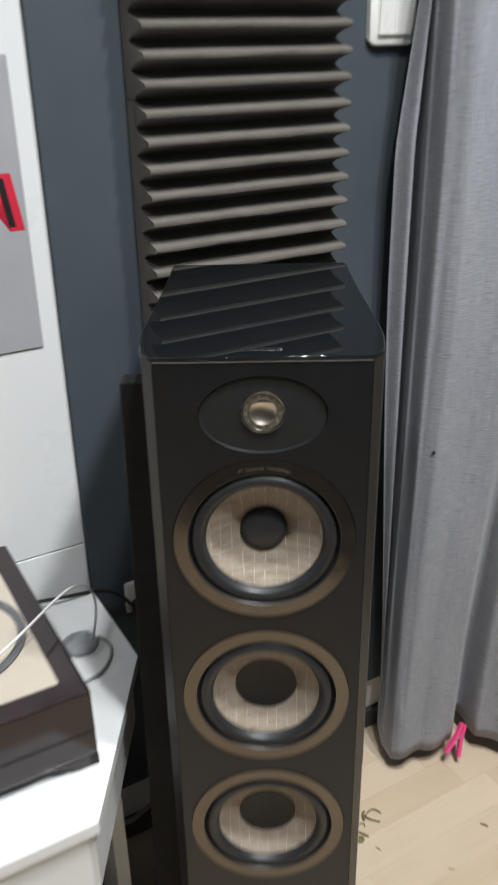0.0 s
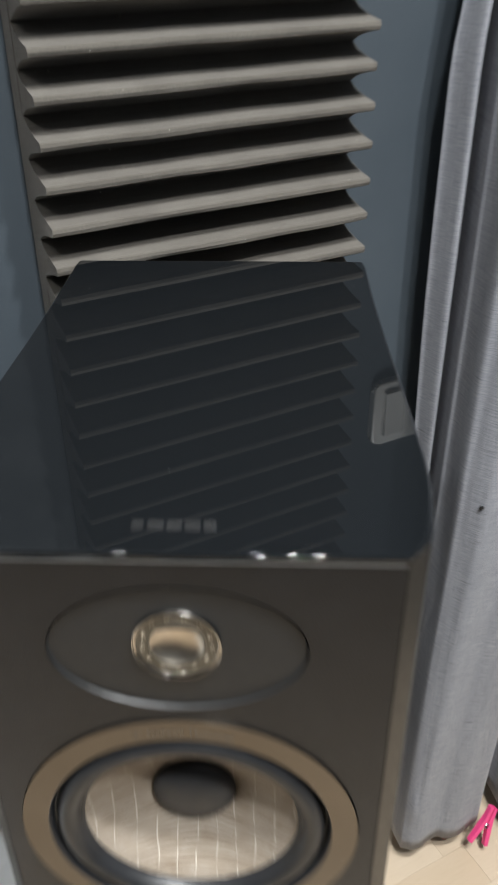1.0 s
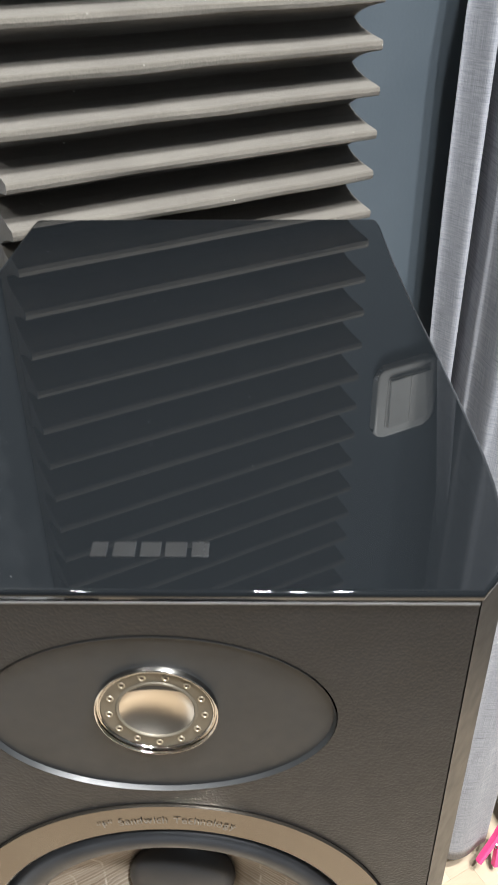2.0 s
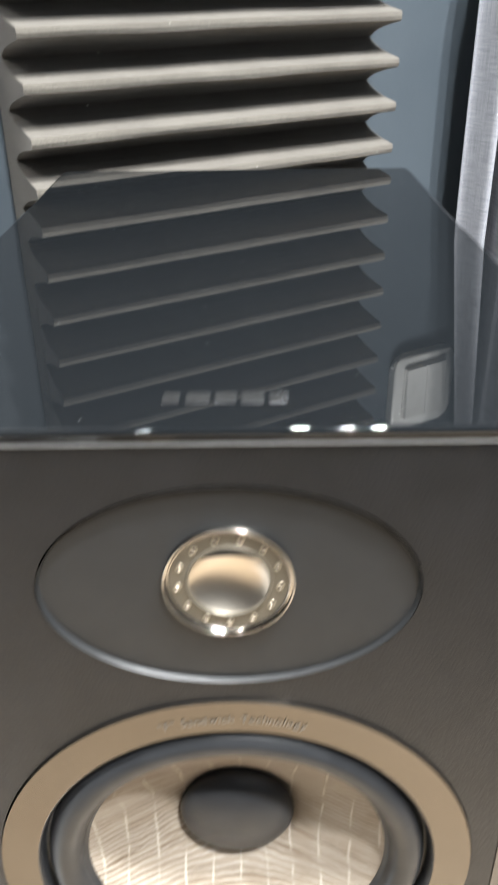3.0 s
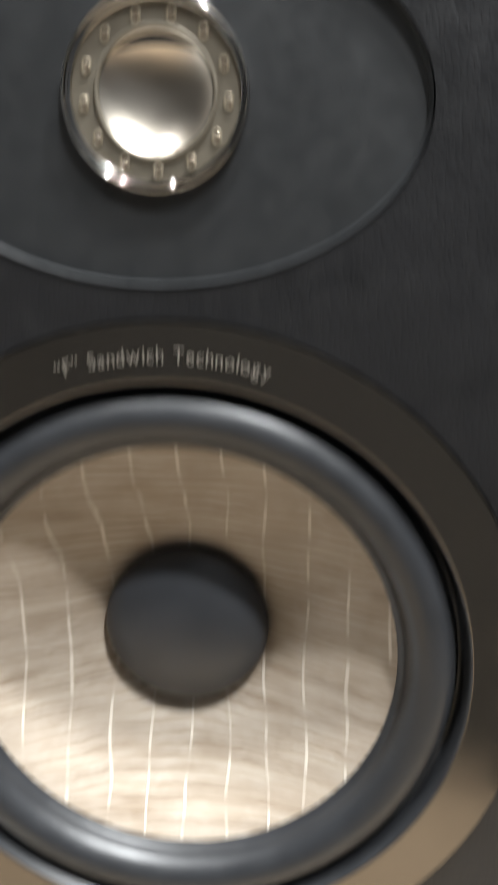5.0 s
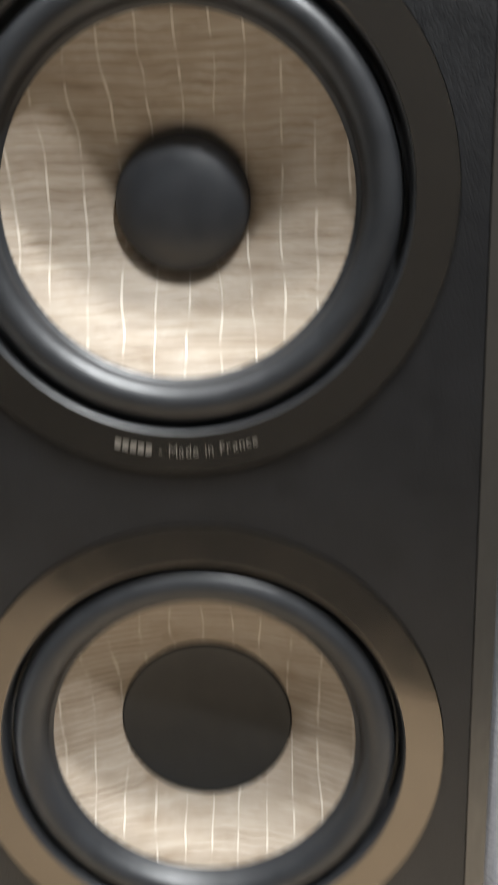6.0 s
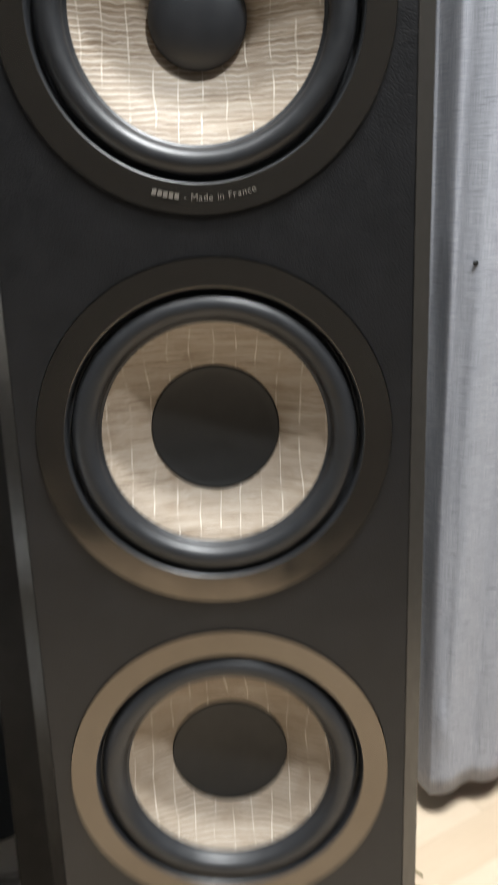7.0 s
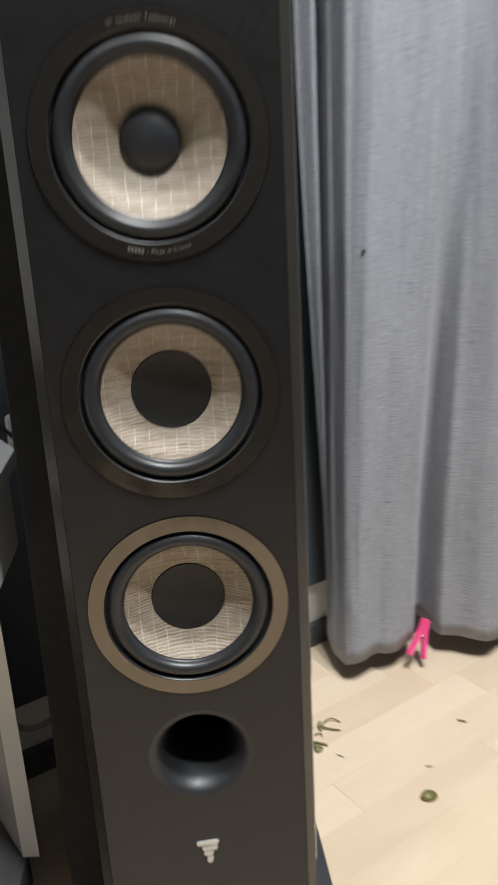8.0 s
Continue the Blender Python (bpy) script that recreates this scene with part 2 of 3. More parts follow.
def box_bm(lo, hi, bevel=0.0, segs=2):
    return add_box(bmesh.new(), lo, hi, bevel, segs)


def add_lathe(bm, runs, x0=0.0, z0=0.0, ax=1.0, az=1.0, n=96):
    """Revolves runs of (radius, y) about a level axis along y; the runs meet in sharp edges."""
    last = None
    for run in runs:
        rings = []
        for r, y in run:
            if last and not rings and last[0] == (r, y):
                rings.append(last[1])
                for k in range(n):
                    e = bm.edges.get((last[1][k], last[1][(k + 1) % n]))
                    if e:
                        e.smooth = False
            elif r < 1e-6:
                rings.append([bm.verts.new((x0, y, z0))])
            else:
                rings.append([bm.verts.new((x0 + ax * r * math.cos(2 * math.pi * k / n), y, z0 + az * r * math.sin(2 * math.pi * k / n))) for k in range(n)])
        for a, b in zip(rings, rings[1:]):
            for k in range(n):
                j = (k + 1) % n
                if len(a) == 1:
                    bm.faces.new((a[0], b[k], b[j]))
                elif len(b) == 1:
                    bm.faces.new((a[k], a[j], b[0]))
                else:
                    bm.faces.new((a[k], a[j], b[j], b[k]))
        last = (run[-1], rings[-1])
    return bm


def arc(c, r, a0, a1, n):
    return [(c[0] + r * math.cos(radians(a0 + (a1 - a0) * i / n)), c[1] + r * math.sin(radians(a0 + (a1 - a0) * i / n))) for i in range(n + 1)]


def prism(bm, outline, z0, z1, bevel=0.0):
    """A slab over a plan outline."""
    lower = [bm.verts.new((x, y, z0)) for x, y in outline]
    upper = [bm.verts.new((x, y, z1)) for x, y in outline]
    n = len(outline)
    bm.faces.new(lower[::-1])
    bm.faces.new(upper)
    for i in range(n):
        bm.faces.new((lower[i], lower[(i + 1) % n], upper[(i + 1) % n], upper[i]))
    if bevel:
        bmesh.ops.bevel(bm, geom=bm.edges[:], offset=bevel, segments=2, profile=0.5, affect="EDGES")
    return bm


def tube(name, points, radius, material, parent=None, m=None, **tags):
    cu = bpy.data.curves.new(name, "CURVE")
    cu.dimensions, cu.bevel_depth, cu.bevel_resolution, cu.resolution_u = "3D", radius, 3, 10
    sp = cu.splines.new("NURBS")
    sp.points.add(len(points) - 1)
    for p, co in zip(sp.points, points):
        p.co = (*co, 1)
    sp.use_endpoint_u, sp.order_u = True, 4
    cu.use_fill_caps = True
    tmp = new("tmp", cu)
    me = bpy.data.meshes.new_from_object(tmp.evaluated_get(bpy.context.evaluated_depsgraph_get()))
    bpy.data.objects.remove(tmp)
    for f in me.polygons:
        f.use_smooth = True
    me.materials.clear()
    me.materials.append(material)
    ob = new(name, me)
    if m is not None:
        ob.matrix_world = m
    if parent is not None:
        ob.parent = parent
    return tagged(ob, **tags)


def glyph(ch, size, offset=0.0, depth=0.0):
    """A bmesh of one character in the built-in font, centred on its width, and the width."""
    cu = bpy.data.curves.new("glyph", "FONT")
    cu.body, cu.size, cu.offset, cu.extrude = ch, size, offset, depth
    tmp = new("tmp", cu)
    me = bpy.data.meshes.new_from_object(tmp.evaluated_get(bpy.context.evaluated_depsgraph_get()))
    bpy.data.objects.remove(tmp)
    bm = bmesh.new()
    bm.from_mesh(me)
    xs = [v.co.x for v in bm.verts] or [0, size * 0.3]
    w = max(xs) - min(xs)
    mid = (max(xs) + min(xs)) / 2
    for v in bm.verts:
        v.co.x -= mid
    return bm, w


def join(into, bm, m):
    me = bpy.data.meshes.new("join")
    bm.transform(m)
    bm.to_mesh(me)
    bm.free()
    into.from_mesh(me)
    bpy.data.meshes.remove(me)


def arc_text(text, radius, z0, size, top=True, spread=1.0):
    """Writing along a ring on the front face, read from the front; bars stand for what is in []."""
    out = bmesh.new()
    items, bar = [], False
    for ch in text:
        if ch in "[]":
            bar = ch == "["
            continue
        if bar:
            g = bmesh.new()
            w = size * 0.46
            add_box(g, (-w / 2, 0, 0), (w / 2, size * 0.62, 0.0001))
        elif ch == " ":
            items.append((None, size * 0.26))
            continue
        else:
            g, w = glyph(ch, size)
        items.append((g, w))
    gap = size * 0.13
    total = sum(w + gap for _, w in items) * spread
    along = -total / 2
    for g, w in items:
        mid = along + (w + gap) * spread / 2
        along += (w + gap) * spread
        if g is None:
            continue
        a = mid / radius
        if top:
            place = pose(0, 0, z0) @ pose(0, 0, 0, 0, math.degrees(a), 0) @ pose(0, -0.0019, radius - size * 0.3, 90)
        else:
            place = pose(0, 0, z0) @ pose(0, 0, 0, 0, -math.degrees(a), 0) @ pose(0, -0.0019, -radius - size * 0.3, 90)
        join(out, g, place)
    return out


# ---- the shell of the room ----
def room_slab(name, lo, hi, material, label, category):
    ob = part(name, box_bm(lo, hi), material)
    ob.matrix_world = ROOM
    return tagged(ob, label, category, kind="structure")


floor = room_slab("floor", (-2.2, -1.16, -0.1), (1.1, WALL, -0.012), M["dim_wall"], "pale maple laminate floor in short strips", "floor")
room_slab("ceiling", (-2.2, -1.16, 2.9), (1.1, WALL, 3.0), M["ceiling"], "plain white painted ceiling", "ceiling")
room_slab("wall_north", (-2.2, WALL, -0.1), (1.1, WALL + 0.12, 3.0), M["white_wall"], "pale painted wall behind a dark blue-grey lining", "wall")
# three unseen walls added, dark and close to keep trim reflections and bounce low
room_slab("wall_west", (-2.32, -1.16, -0.1), (-2.2, WALL + 0.12, 3.0), M["dim_wall"], "unseen dark wall added to close the room and darken reflections", "wall")
room_slab("wall_east", (1.1, -1.16, -0.1), (1.22, WALL + 0.12, 3.0), M["dim_wall"], "unseen dark wall added behind the curtain to close the room", "wall")
room_slab("wall_south", (-2.32, -1.28, -0.1), (1.22, -1.16, 3.0), M["dim_wall"], "unseen dark wall added to close the room and darken reflections", "wall")

# blue-grey lining of the wall, its lower edge a hand's width above the floor
lining = part("wall_lining", box_bm((-0.05, WALL - 0.009, 0.125), (1.095, WALL + 0.001, 2.898), 0.002), M["blue"])
lining.matrix_world = ROOM
tagged(lining, "dark blue-grey painted wall lining, matt and slightly uneven", "wall lining", kind="structure")
skirt = part("baseboard", box_bm((-2.19, WALL - 0.013, -0.008), (1.095, WALL + 0.001, 0.045), 0.003), M["skirting"])
skirt.matrix_world = ROOM
tagged(skirt, "dark grey skirting board along the wall", "baseboard", kind="structure")

# white boards beside the lining, with a level joint
boards = thing("wall_cladding", ROOM, label="white lacquered wall boards with a level joint", category="wall cladding", kind="structure")
for lo, hi in ((0.05, 0.6605), (0.6625, 1.58), (1.582, 2.895)):
    part("panel", box_bm((-1.3, WALL - 0.012, lo), (-0.056, WALL + 0.001, hi), 0.0012), M["white_panel"], boards)

# poster on the boards, with one large letter at its edge
poster = thing("poster", ROOM, label="light grey poster with a red and black letter on white boards", category="poster")
part("sheet", box_bm((-0.46, WALL - 0.0145, 0.985), (-0.079, WALL - 0.0125, 1.345)), M["grey_print"], poster)
for mat_key, off, y in (("red", 0.0052, WALL - 0.0147), ("black_ink", 0.0, WALL - 0.0152)):
    g, w = glyph("M", 0.088, off, 0.0001)
    out = bmesh.new()
    g.transform(Matrix(((1, -0.14, 0, 0), (0, 1, 0, 0), (0, 0, 1, 0), (0, 0, 0, 1))))
    join(out, g, pose(-0.089 - w / 2 + (off if off else 0.0) - (0.0 if off else 0.0052), y, 1.147, 90))
    part("letter", out, M[mat_key], poster, "red letter outline" if off else "black letter fill")

# light switch
switch = thing("light_switch", ROOM, label="white plastic double light switch on the wall", category="light switch")
def rounded_plate(x0, x1, z0, z1, y0, y1, r, bevel):
    """A plate on the wall with rounded corners."""
    pts = arc((x1 - r, z0 + r), r, -90, 0, 6) + arc((x1 - r, z1 - r), r, 0, 90, 6) + arc((x0 + r, z1 - r), r, 90, 180, 6) + arc((x0 + r, z0 + r), r, 180, 270, 6)
    bm = prism(bmesh.new(), pts, -y1, -y0, bevel)
    bm.transform(pose(0, 0, 0, 90))
    return bm


part("cover", rounded_plate(0.447, 0.531, 1.343, 1.431, WALL - 0.019, WALL - 0.009, 0.013, 0.003), M["white_plastic"], switch, smooth=True)
part("bezel", rounded_plate(0.460, 0.5185, 1.3555, 1.4185, WALL - 0.0205, WALL - 0.0185, 0.003, 0.0006), M["white_plastic"], switch)
for a, b in ((0.4615, 0.489), (0.4895, 0.517)):
    bm = box_bm((a, WALL - 0.0235, 1.357), (b, WALL - 0.0195, 1.417), 0.0012)
    for v in bm.verts:
        if v.co.y < WALL - 0.021:
            v.co.y -= 0.0022 * (v.co.z - 1.357) / 0.06
    part("rocker", bm, M["white_plastic"], switch)

# power socket low on the wall, its cover cut to the strip that shows
socket = thing("power_socket", ROOM, label="visible strip of a white power socket with a black plug behind the loudspeaker", category="socket")
part("cover", box_bm((0.001, WALL - 0.019, 0.508), (0.034, WALL - 0.009, 0.566), 0.005, 3), M["white_plastic"], socket, smooth=True)
part("plug", box_bm((0.008, WALL - 0.045, 0.506), (0.030, WALL - 0.018, 0.536), 0.006, 3), M["cable_black"], socket, "black plug", smooth=True)

# ---- acoustic foam ----
PITCH = 0.0333


def foam_panel(z_low, wedges=9):
    """Ridged foam: a backing sheet and level wedges with blunt, slightly wavy tips and straight-cut ends."""
    tip, valley, back = WALL - 0.0735, WALL - 0.034, WALL - 0.0095
    u0, u1, nu = 0.0695, 0.378, 24
    panel = thing("acoustic_foam_panel", ROOM, label="charcoal acoustic foam panel with level wedges on the wall", category="acoustic foam", group="foam panels on the wall")
    part("backing", box_bm((u0, valley + 0.0005, z_low), (u1, back, z_low + wedges * PITCH), 0.001, 1), M["foam"], panel)
    for k in range(wedges):
        bm = bmesh.new()
        zc = z_low + (k + 0.5) * PITCH
        h, deep = PITCH * 0.5, tip - valley
        half = [(0.0, 0.17), (0.05, 0.22), (0.35, 0.36), (0.58, 0.50), (0.78, 0.66), (0.91, 0.82), (0.98, 0.93), (1.0, 0.975)]
        prof = [(tip - deep * d + (0.0008 if d == 0 else 0.0), zc + h * w) for d, w in half]
        prof = [(n, 2 * zc - z) for n, z in reversed(prof)] + [(tip, zc)] + prof
        prof = [(valley + 0.002, prof[0][1])] + prof + [(valley + 0.002, prof[-1][1])]
        rows = []
        for i in range(nu + 1):
            u = u0 + (u1 - u0) * i / nu
            row = []
            for j, (n, z) in enumerate(prof):
                wob = noise.noise(Vector((u * 14, z * 90, 2.0))) * 0.0012 if 1 < j < len(prof) - 2 else 0
                side = noise.noise(Vector((z * 60, 7.0 * i, 5))) * 0.0014 if i in (0, nu) else 0
                row.append(bm.verts.new((u + side, n + wob, z + wob * 0.7)))
            rows.append(row)
        for a, b in zip(rows, rows[1:]):
            for j in range(len(prof) - 1):
                bm.faces.new((a[j], b[j], b[j + 1], a[j + 1]))
        bm.faces.new(rows[0][::-1])
        bm.faces.new(rows[-1])
        part("wedge", bm, M["foam"], panel)
    return panel


for z in (0.6886, 0.9890, 1.2893, 1.5900, 1.8903):
    foam_panel(z)

# ---- curtain ----
def blend_profile(rows, s):
    """A smooth curve through fold marks (station, x, y)."""
    for a, b in zip(rows, rows[1:]):
        if s <= b[0]:
            k = max(0.0, (s - a[0]) / (b[0] - a[0]))
            h = k * k * (3 - 2 * k)
            return a[1] + (b[1] - a[1]) * k, a[2] + (b[2] - a[2]) * h
    return rows[-1][1], rows[-1][2]


FOLDS_HIGH = ((0, .208, .602), (.07, .230, .578), (.14, .244, .640), (.19, .250, .572), (.25, .268, .530), (.31, .302, .512), (.39, .350, .530), (.47, .390, .520), (.55, .435, .545), (.66, .49, .512), (.76, .55, .55), (.88, .63, .51), (1, .72, .55))
FOLDS_LOW = ((0, .238, .604), (.07, .239, .600), (.14, .240, .622), (.19, .242, .566), (.25, .256, .528), (.31, .276, .521), (.39, .322, .545), (.47, .378, .566), (.53, .412, .648), (.59, .440, .580), (.66, .508, .550), (.76, .57, .58), (.88, .65, .545), (1, .75, .57))


def make_drape():
    bm = bmesh.new()
    nu, nv = 220, 106
    uvl = bm.loops.layers.uv.new("cloth")
    grid = []
    for j in range(nv + 1):
        k = j / nv
        row = []
        for i in range(nu + 1):
            s = i / nu
            x1, y1 = blend_profile(FOLDS_HIGH, s)
            x0, y0 = blend_profile(FOLDS_LOW, s)
            w = min(1.0, max(0.0, (k * 2.85 - 0.02) / 1.02))
            w = w * w * (3 - 2 * w)
            x, y = x0 + (x1 - x0) * w, y0 + (y1 - y0) * w
            x += max(0.0, k * 2.87 - 1.18) * 0.11 * max(0.0, 1 - s / 0.17)
            lift = 0.040 + 0.005 * math.sin(s * 23) + 0.018 * math.exp(-((s - 0.50) / 0.05) ** 2)
            z = lift + (2.87 - lift) * k
            ripple = (noise.noise(Vector((s * 13, z * 1.0, 4))) * 0.008 + noise.noise(Vector((s * 40, z * 4, 9))) * 0.0024) * min(1.0, s * 6)
            crease = -0.006 * math.exp(-((z - 0.13 - 0.02 * math.sin(s * 30)) / 0.012) ** 2) * math.exp(-((s - 0.28) / 0.03) ** 2)
            row.append((bm.verts.new((x + ripple * 0.25, y + ripple + crease, z)), (s * 1.1, z)))
        grid.append(row)
    for a, b in zip(grid, grid[1:]):
        for i in range(nu):
            q = (a[i], a[i + 1], b[i + 1], b[i])
            f = bm.faces.new([v for v, _ in q])
            f.smooth = True
            for lp, (_, t) in zip(f.loops, q):
                lp[uvl].uv = t
    ob = part("curtain", bm, M["curtain"])
    sol = ob.modifiers.new("cloth", "SOLIDIFY")
    sol.thickness, sol.offset = 0.0022, 0
    return tagged(ob, "heavy grey-blue linen curtain in loose folds, reaching the floor", "curtain")


make_drape()
bm = bmesh.new()
bmesh.ops.create_icosphere(bm, subdivisions=2, radius=0.0032, matrix=pose(0.2845, 0.5132, 0.735))
for v in bm.verts:
    v.co.y = 0.5132 + (v.co.y - 0.5132) * 0.35
tagged(part("burr", bm, M["cap"], smooth=True), "tiny dry plant burr stuck on the curtain", "burr")

# pink clothes peg clipped to the hem
peg = thing("clothes_peg", pose(0.395, 0.560, 0.056, -22, 26, 6), label="bright pink plastic clothes peg clipped to the curtain hem", category="clothes peg")
for s in (-1, 1):
    bm = bmesh.new()
    outline = [(s * 0.0015, 0.034), (s * 0.0065, 0.032), (s * 0.0075, 0.010), (s * 0.0185, -0.034), (s * 0.0120, -0.036), (s * 0.0012, 0.004)]
    if s < 0:
        outline = outline[::-1]
    prism(bm, outline, -0.005, 0.005, 0.0008)
    bm.transform(pose(0, 0, 0, 90))
    part("jaw", bm, M["pink"], peg)
part("spring", add_lathe(bmesh.new(), [[(0.0035, -0.0065), (0.0045, -0.0055), (0.0045, 0.0055), (0.0035, 0.0065)]], n=20), M["steel"], peg, "steel spring")

# ---- the loudspeaker ----
TOP, LIP, BASE = 1.0926, 0.0034, 0.036
Z_TW, Z_PLATE, Z_MID, Z_W1, Z_W2, Z_PORT = 1.0360, 1.0330, 0.8920, 0.6856, 0.4803, 0.3140
R_RING, R_IN, R_PORT, PLATE = 0.093, 0.0780, 0.0515, (0.0616, 0.0395)
HALF = [(0.1035, 0.0), (0.1142, 0.0125), (0.1164, 0.0215), (0.1186, 0.037), (0.1202, 0.056), (0.1206, 0.075), (0.1195, 0.11),
        (0.1175, 0.16), (0.1150, 0.21), (0.1130, 0.27), (0.1122, 0.340), (0.1112, 0.350), (0.1085, 0.3525)]


def plan(inset=0.0, front=0.0):
    """The cabinet's outline seen from above, anticlockwise from the front right corner."""
    right = [(x, y) for x, y in HALF]
    pts = right + [(-x, y) for x, y in reversed(right)]
    if front:
        pts[0], pts[-1] = (0.1035, front), (-0.1035, front)
    if inset:
        n, out = len(pts), []
        for i, p in enumerate(pts):
            a, b = Vector(pts[i - 1]), Vector(pts[(i + 1) % n])
            t = (b - a).normalized()
            out.append((p[0] - t.y * inset, p[1] + t.x * inset))
        return out
    return pts


speaker = thing("floor_standing_loudspeaker", pose(0, 0, 0), label="tall black lacquered loudspeaker with three woven flax cones", category="loudspeaker")

bm = bmesh.new()
levels = [[bm.verts.new((x, y, z)) for x, y in plan()] for z in (BASE, 0.4, 0.75, TOP - LIP)]
for a, b in zip(levels, levels[1:]):
    for i in range(1, len(a) - 2):
        f = bm.faces.new((a[i], a[i + 1], b[i + 1], b[i]))
        f.smooth = True
bm.faces.new(levels[0])
cabinet = part("cabinet", bm, M["gloss"], speaker)
for s in (-1, 1):
    bm = bmesh.new()
    (xa, ya), (xb, yb) = HALF[0], HALF[1]
    prism(bm, [(s * xa, ya), (s * (xb + 0.0001), yb), (s * (xb - 0.004), yb + 0.002), (s * (xa - 0.001), ya + 0.006)][::s], BASE, TOP - LIP - 0.0004)
    part("edge_strip", bm, M["edge"], speaker, "satin brown-grey strip down the front edge")

bm = bmesh.new()
R = 0.0016
loops = [[bm.verts.new((x, y, TOP - LIP + 0.0004)) for x, y in plan(0, -0.0012)]]
for i in range(6):
    a = math.pi / 2 * i / 5
    loops.append([bm.verts.new((x, y, TOP - R + R * math.sin(a))) for x, y in plan(R * (1 - math.cos(a)), 0) ] if i else [bm.verts.new((x, y, TOP - R)) for x, y in plan(0, -0.0012)])
for lp in loops:
    for v in (lp[0], lp[-1]):
        v.co.y -= 0.0012 if lp not in loops[:2] else 0.0
for a, b in zip(loops, loops[1:]):
    n = len(a)
    for i in range(n):
        f = bm.faces.new((a[i], a[(i + 1) % n], b[(i + 1) % n], b[i]))
        f.smooth = True
bm.faces.new(loops[-1])
bm.faces.new(loops[0][::-1])
part("top_panel", bm, M["gloss"], speaker, "mirror-gloss black top panel")

# vinyl-covered baffle with openings for the drivers
bm = bmesh.new()


def ring_edges(cx, cz, a, b, n=72):
    vs = [bm.verts.new((cx + a * math.cos(2 * math.pi * k / n), 0, cz + b * math.sin(2 * math.pi * k / n))) for k in range(n)]
    return [bm.edges.new((vs[k], vs[(k + 1) % n])) for k in range(n)]


BT, BW = TOP - LIP - 0.0012, 0.1030
corner = [bm.verts.new(c) for c in ((-BW, 0, BASE + 0.004), (BW, 0, BASE + 0.004), (BW, 0, BT), (-BW, 0, BT))]
rim = [bm.edges.new((corner[i], corner[(i + 1) % 4])) for i in range(4)]
for z in (Z_MID, Z_W1, Z_W2):
    rim += ring_edges(0, z, R_RING + 0.0006, R_RING + 0.0006)
rim += ring_edges(0, Z_PLATE, PLATE[0] + 0.0005, PLATE[1] + 0.0005)
rim += ring_edges(0, Z_PORT, R_PORT, R_PORT)
bmesh.ops.triangle_fill(bm, use_beauty=True, use_dissolve=False, edges=rim, normal=(0, -1, 0))
outer = [e for e in bm.edges if e.is_boundary]
ext = bmesh.ops.extrude_edge_only(bm, edges=outer)
for v in (g for g in ext["geom"] if isinstance(g, bmesh.types.BMVert)):
    v.co.y += 0.004
part("baffle", bm, M["leather"], speaker, "grained black vinyl front")
part("sealing_bead", box_bm((-BW, -0.0006, BT - 0.0011), (BW, 0.0014, BT - 0.0001), 0.0003), M["bead"], speaker, "thin grey bead below the top")

# elliptical tweeter plate with a sloped rim, and the tweeter in it
bm = add_lathe(bmesh.new(), [[(1.0, -0.0004), (0.995, 0.0001), (0.986, 0.0014)], [(0.986, 0.0014), (0.5, 0.0014), (0.33, 0.0014)]], z0=Z_PLATE, ax=PLATE[0], az=PLATE[1], n=128)
plate = part("tweeter_plate", bm, M["plate"], speaker, "matt black oval plate", smooth=True)
T = 0.0213
bm = add_lathe(bmesh.new(), [[(T, 0.0020), (T, -0.0004), (T - 0.0002, -0.0008), (T - 0.0005, -0.0008), (T - 0.0007, -0.0003), (T - 0.0008, 0.0006)],
                             [(T - 0.0008, 0.0006), (T - 0.0013, 0.0007)], [(T - 0.0013, 0.0007), (T - 0.0014, 0.0002), (T - 0.0017, 0.0001), (T - 0.0020, 0.0006), (T - 0.0022, 0.0012)]], z0=Z_TW, n=96)
tweeter = part("tweeter", bm, M["chrome"], plate, "bright metal tweeter rim", smooth=True)
bm = add_lathe(bmesh.new(), [[(T - 0.0021, 0.0011), (0.0142, 0.0011)], [(0.0142, 0.0011), (0.0139, 0.0004), (0.0132, 0.0006), (0.0128, 0.0016)]], z0=Z_TW, n=96)
part("tweeter_ring", bm, M["champagne"], plate, "champagne metal ring with small holes", smooth=True)
for k in range(13):
    a = 2 * math.pi * (k + 0.75) / 13
    x, z = 0.0166 * math.cos(a), Z_TW + 0.0166 * math.sin(a)
    bm = add_lathe(bmesh.new(), [[(0.00135, 0.00105), (0.00115, 0.0006), (0.0009, 0.0007)], [(0.0009, 0.0007), (0.0007, 0.0010)]], x0=x, z0=z, n=16)
    part("rivet", bm, M["rivet"], plate, smooth=True)
    # shallow disc, the hole's shade put into its dark brown colour
    part("rivet_hole", add_lathe(bmesh.new(), [[(0.0007, 0.00095), (0.0003, 0.00105), (0, 0.00105)]], x0=x, z0=z, n=12), M["rivet_hole"], plate, "small rivet hole with its shade painted as a dark disc")
dome = [(0.0129 * math.sin(radians(a)) / math.sin(radians(52)), 0.0012 + 0.0041 * (math.cos(radians(a)) - math.cos(radians(52))) / (1 - math.cos(radians(52)))) for a in range(52, -1, -4)]
part("inverted_dome", add_lathe(bmesh.new(), [dome], z0=Z_TW, n=80), M["dome"], plate, "bare metal inverted dome", smooth=True)


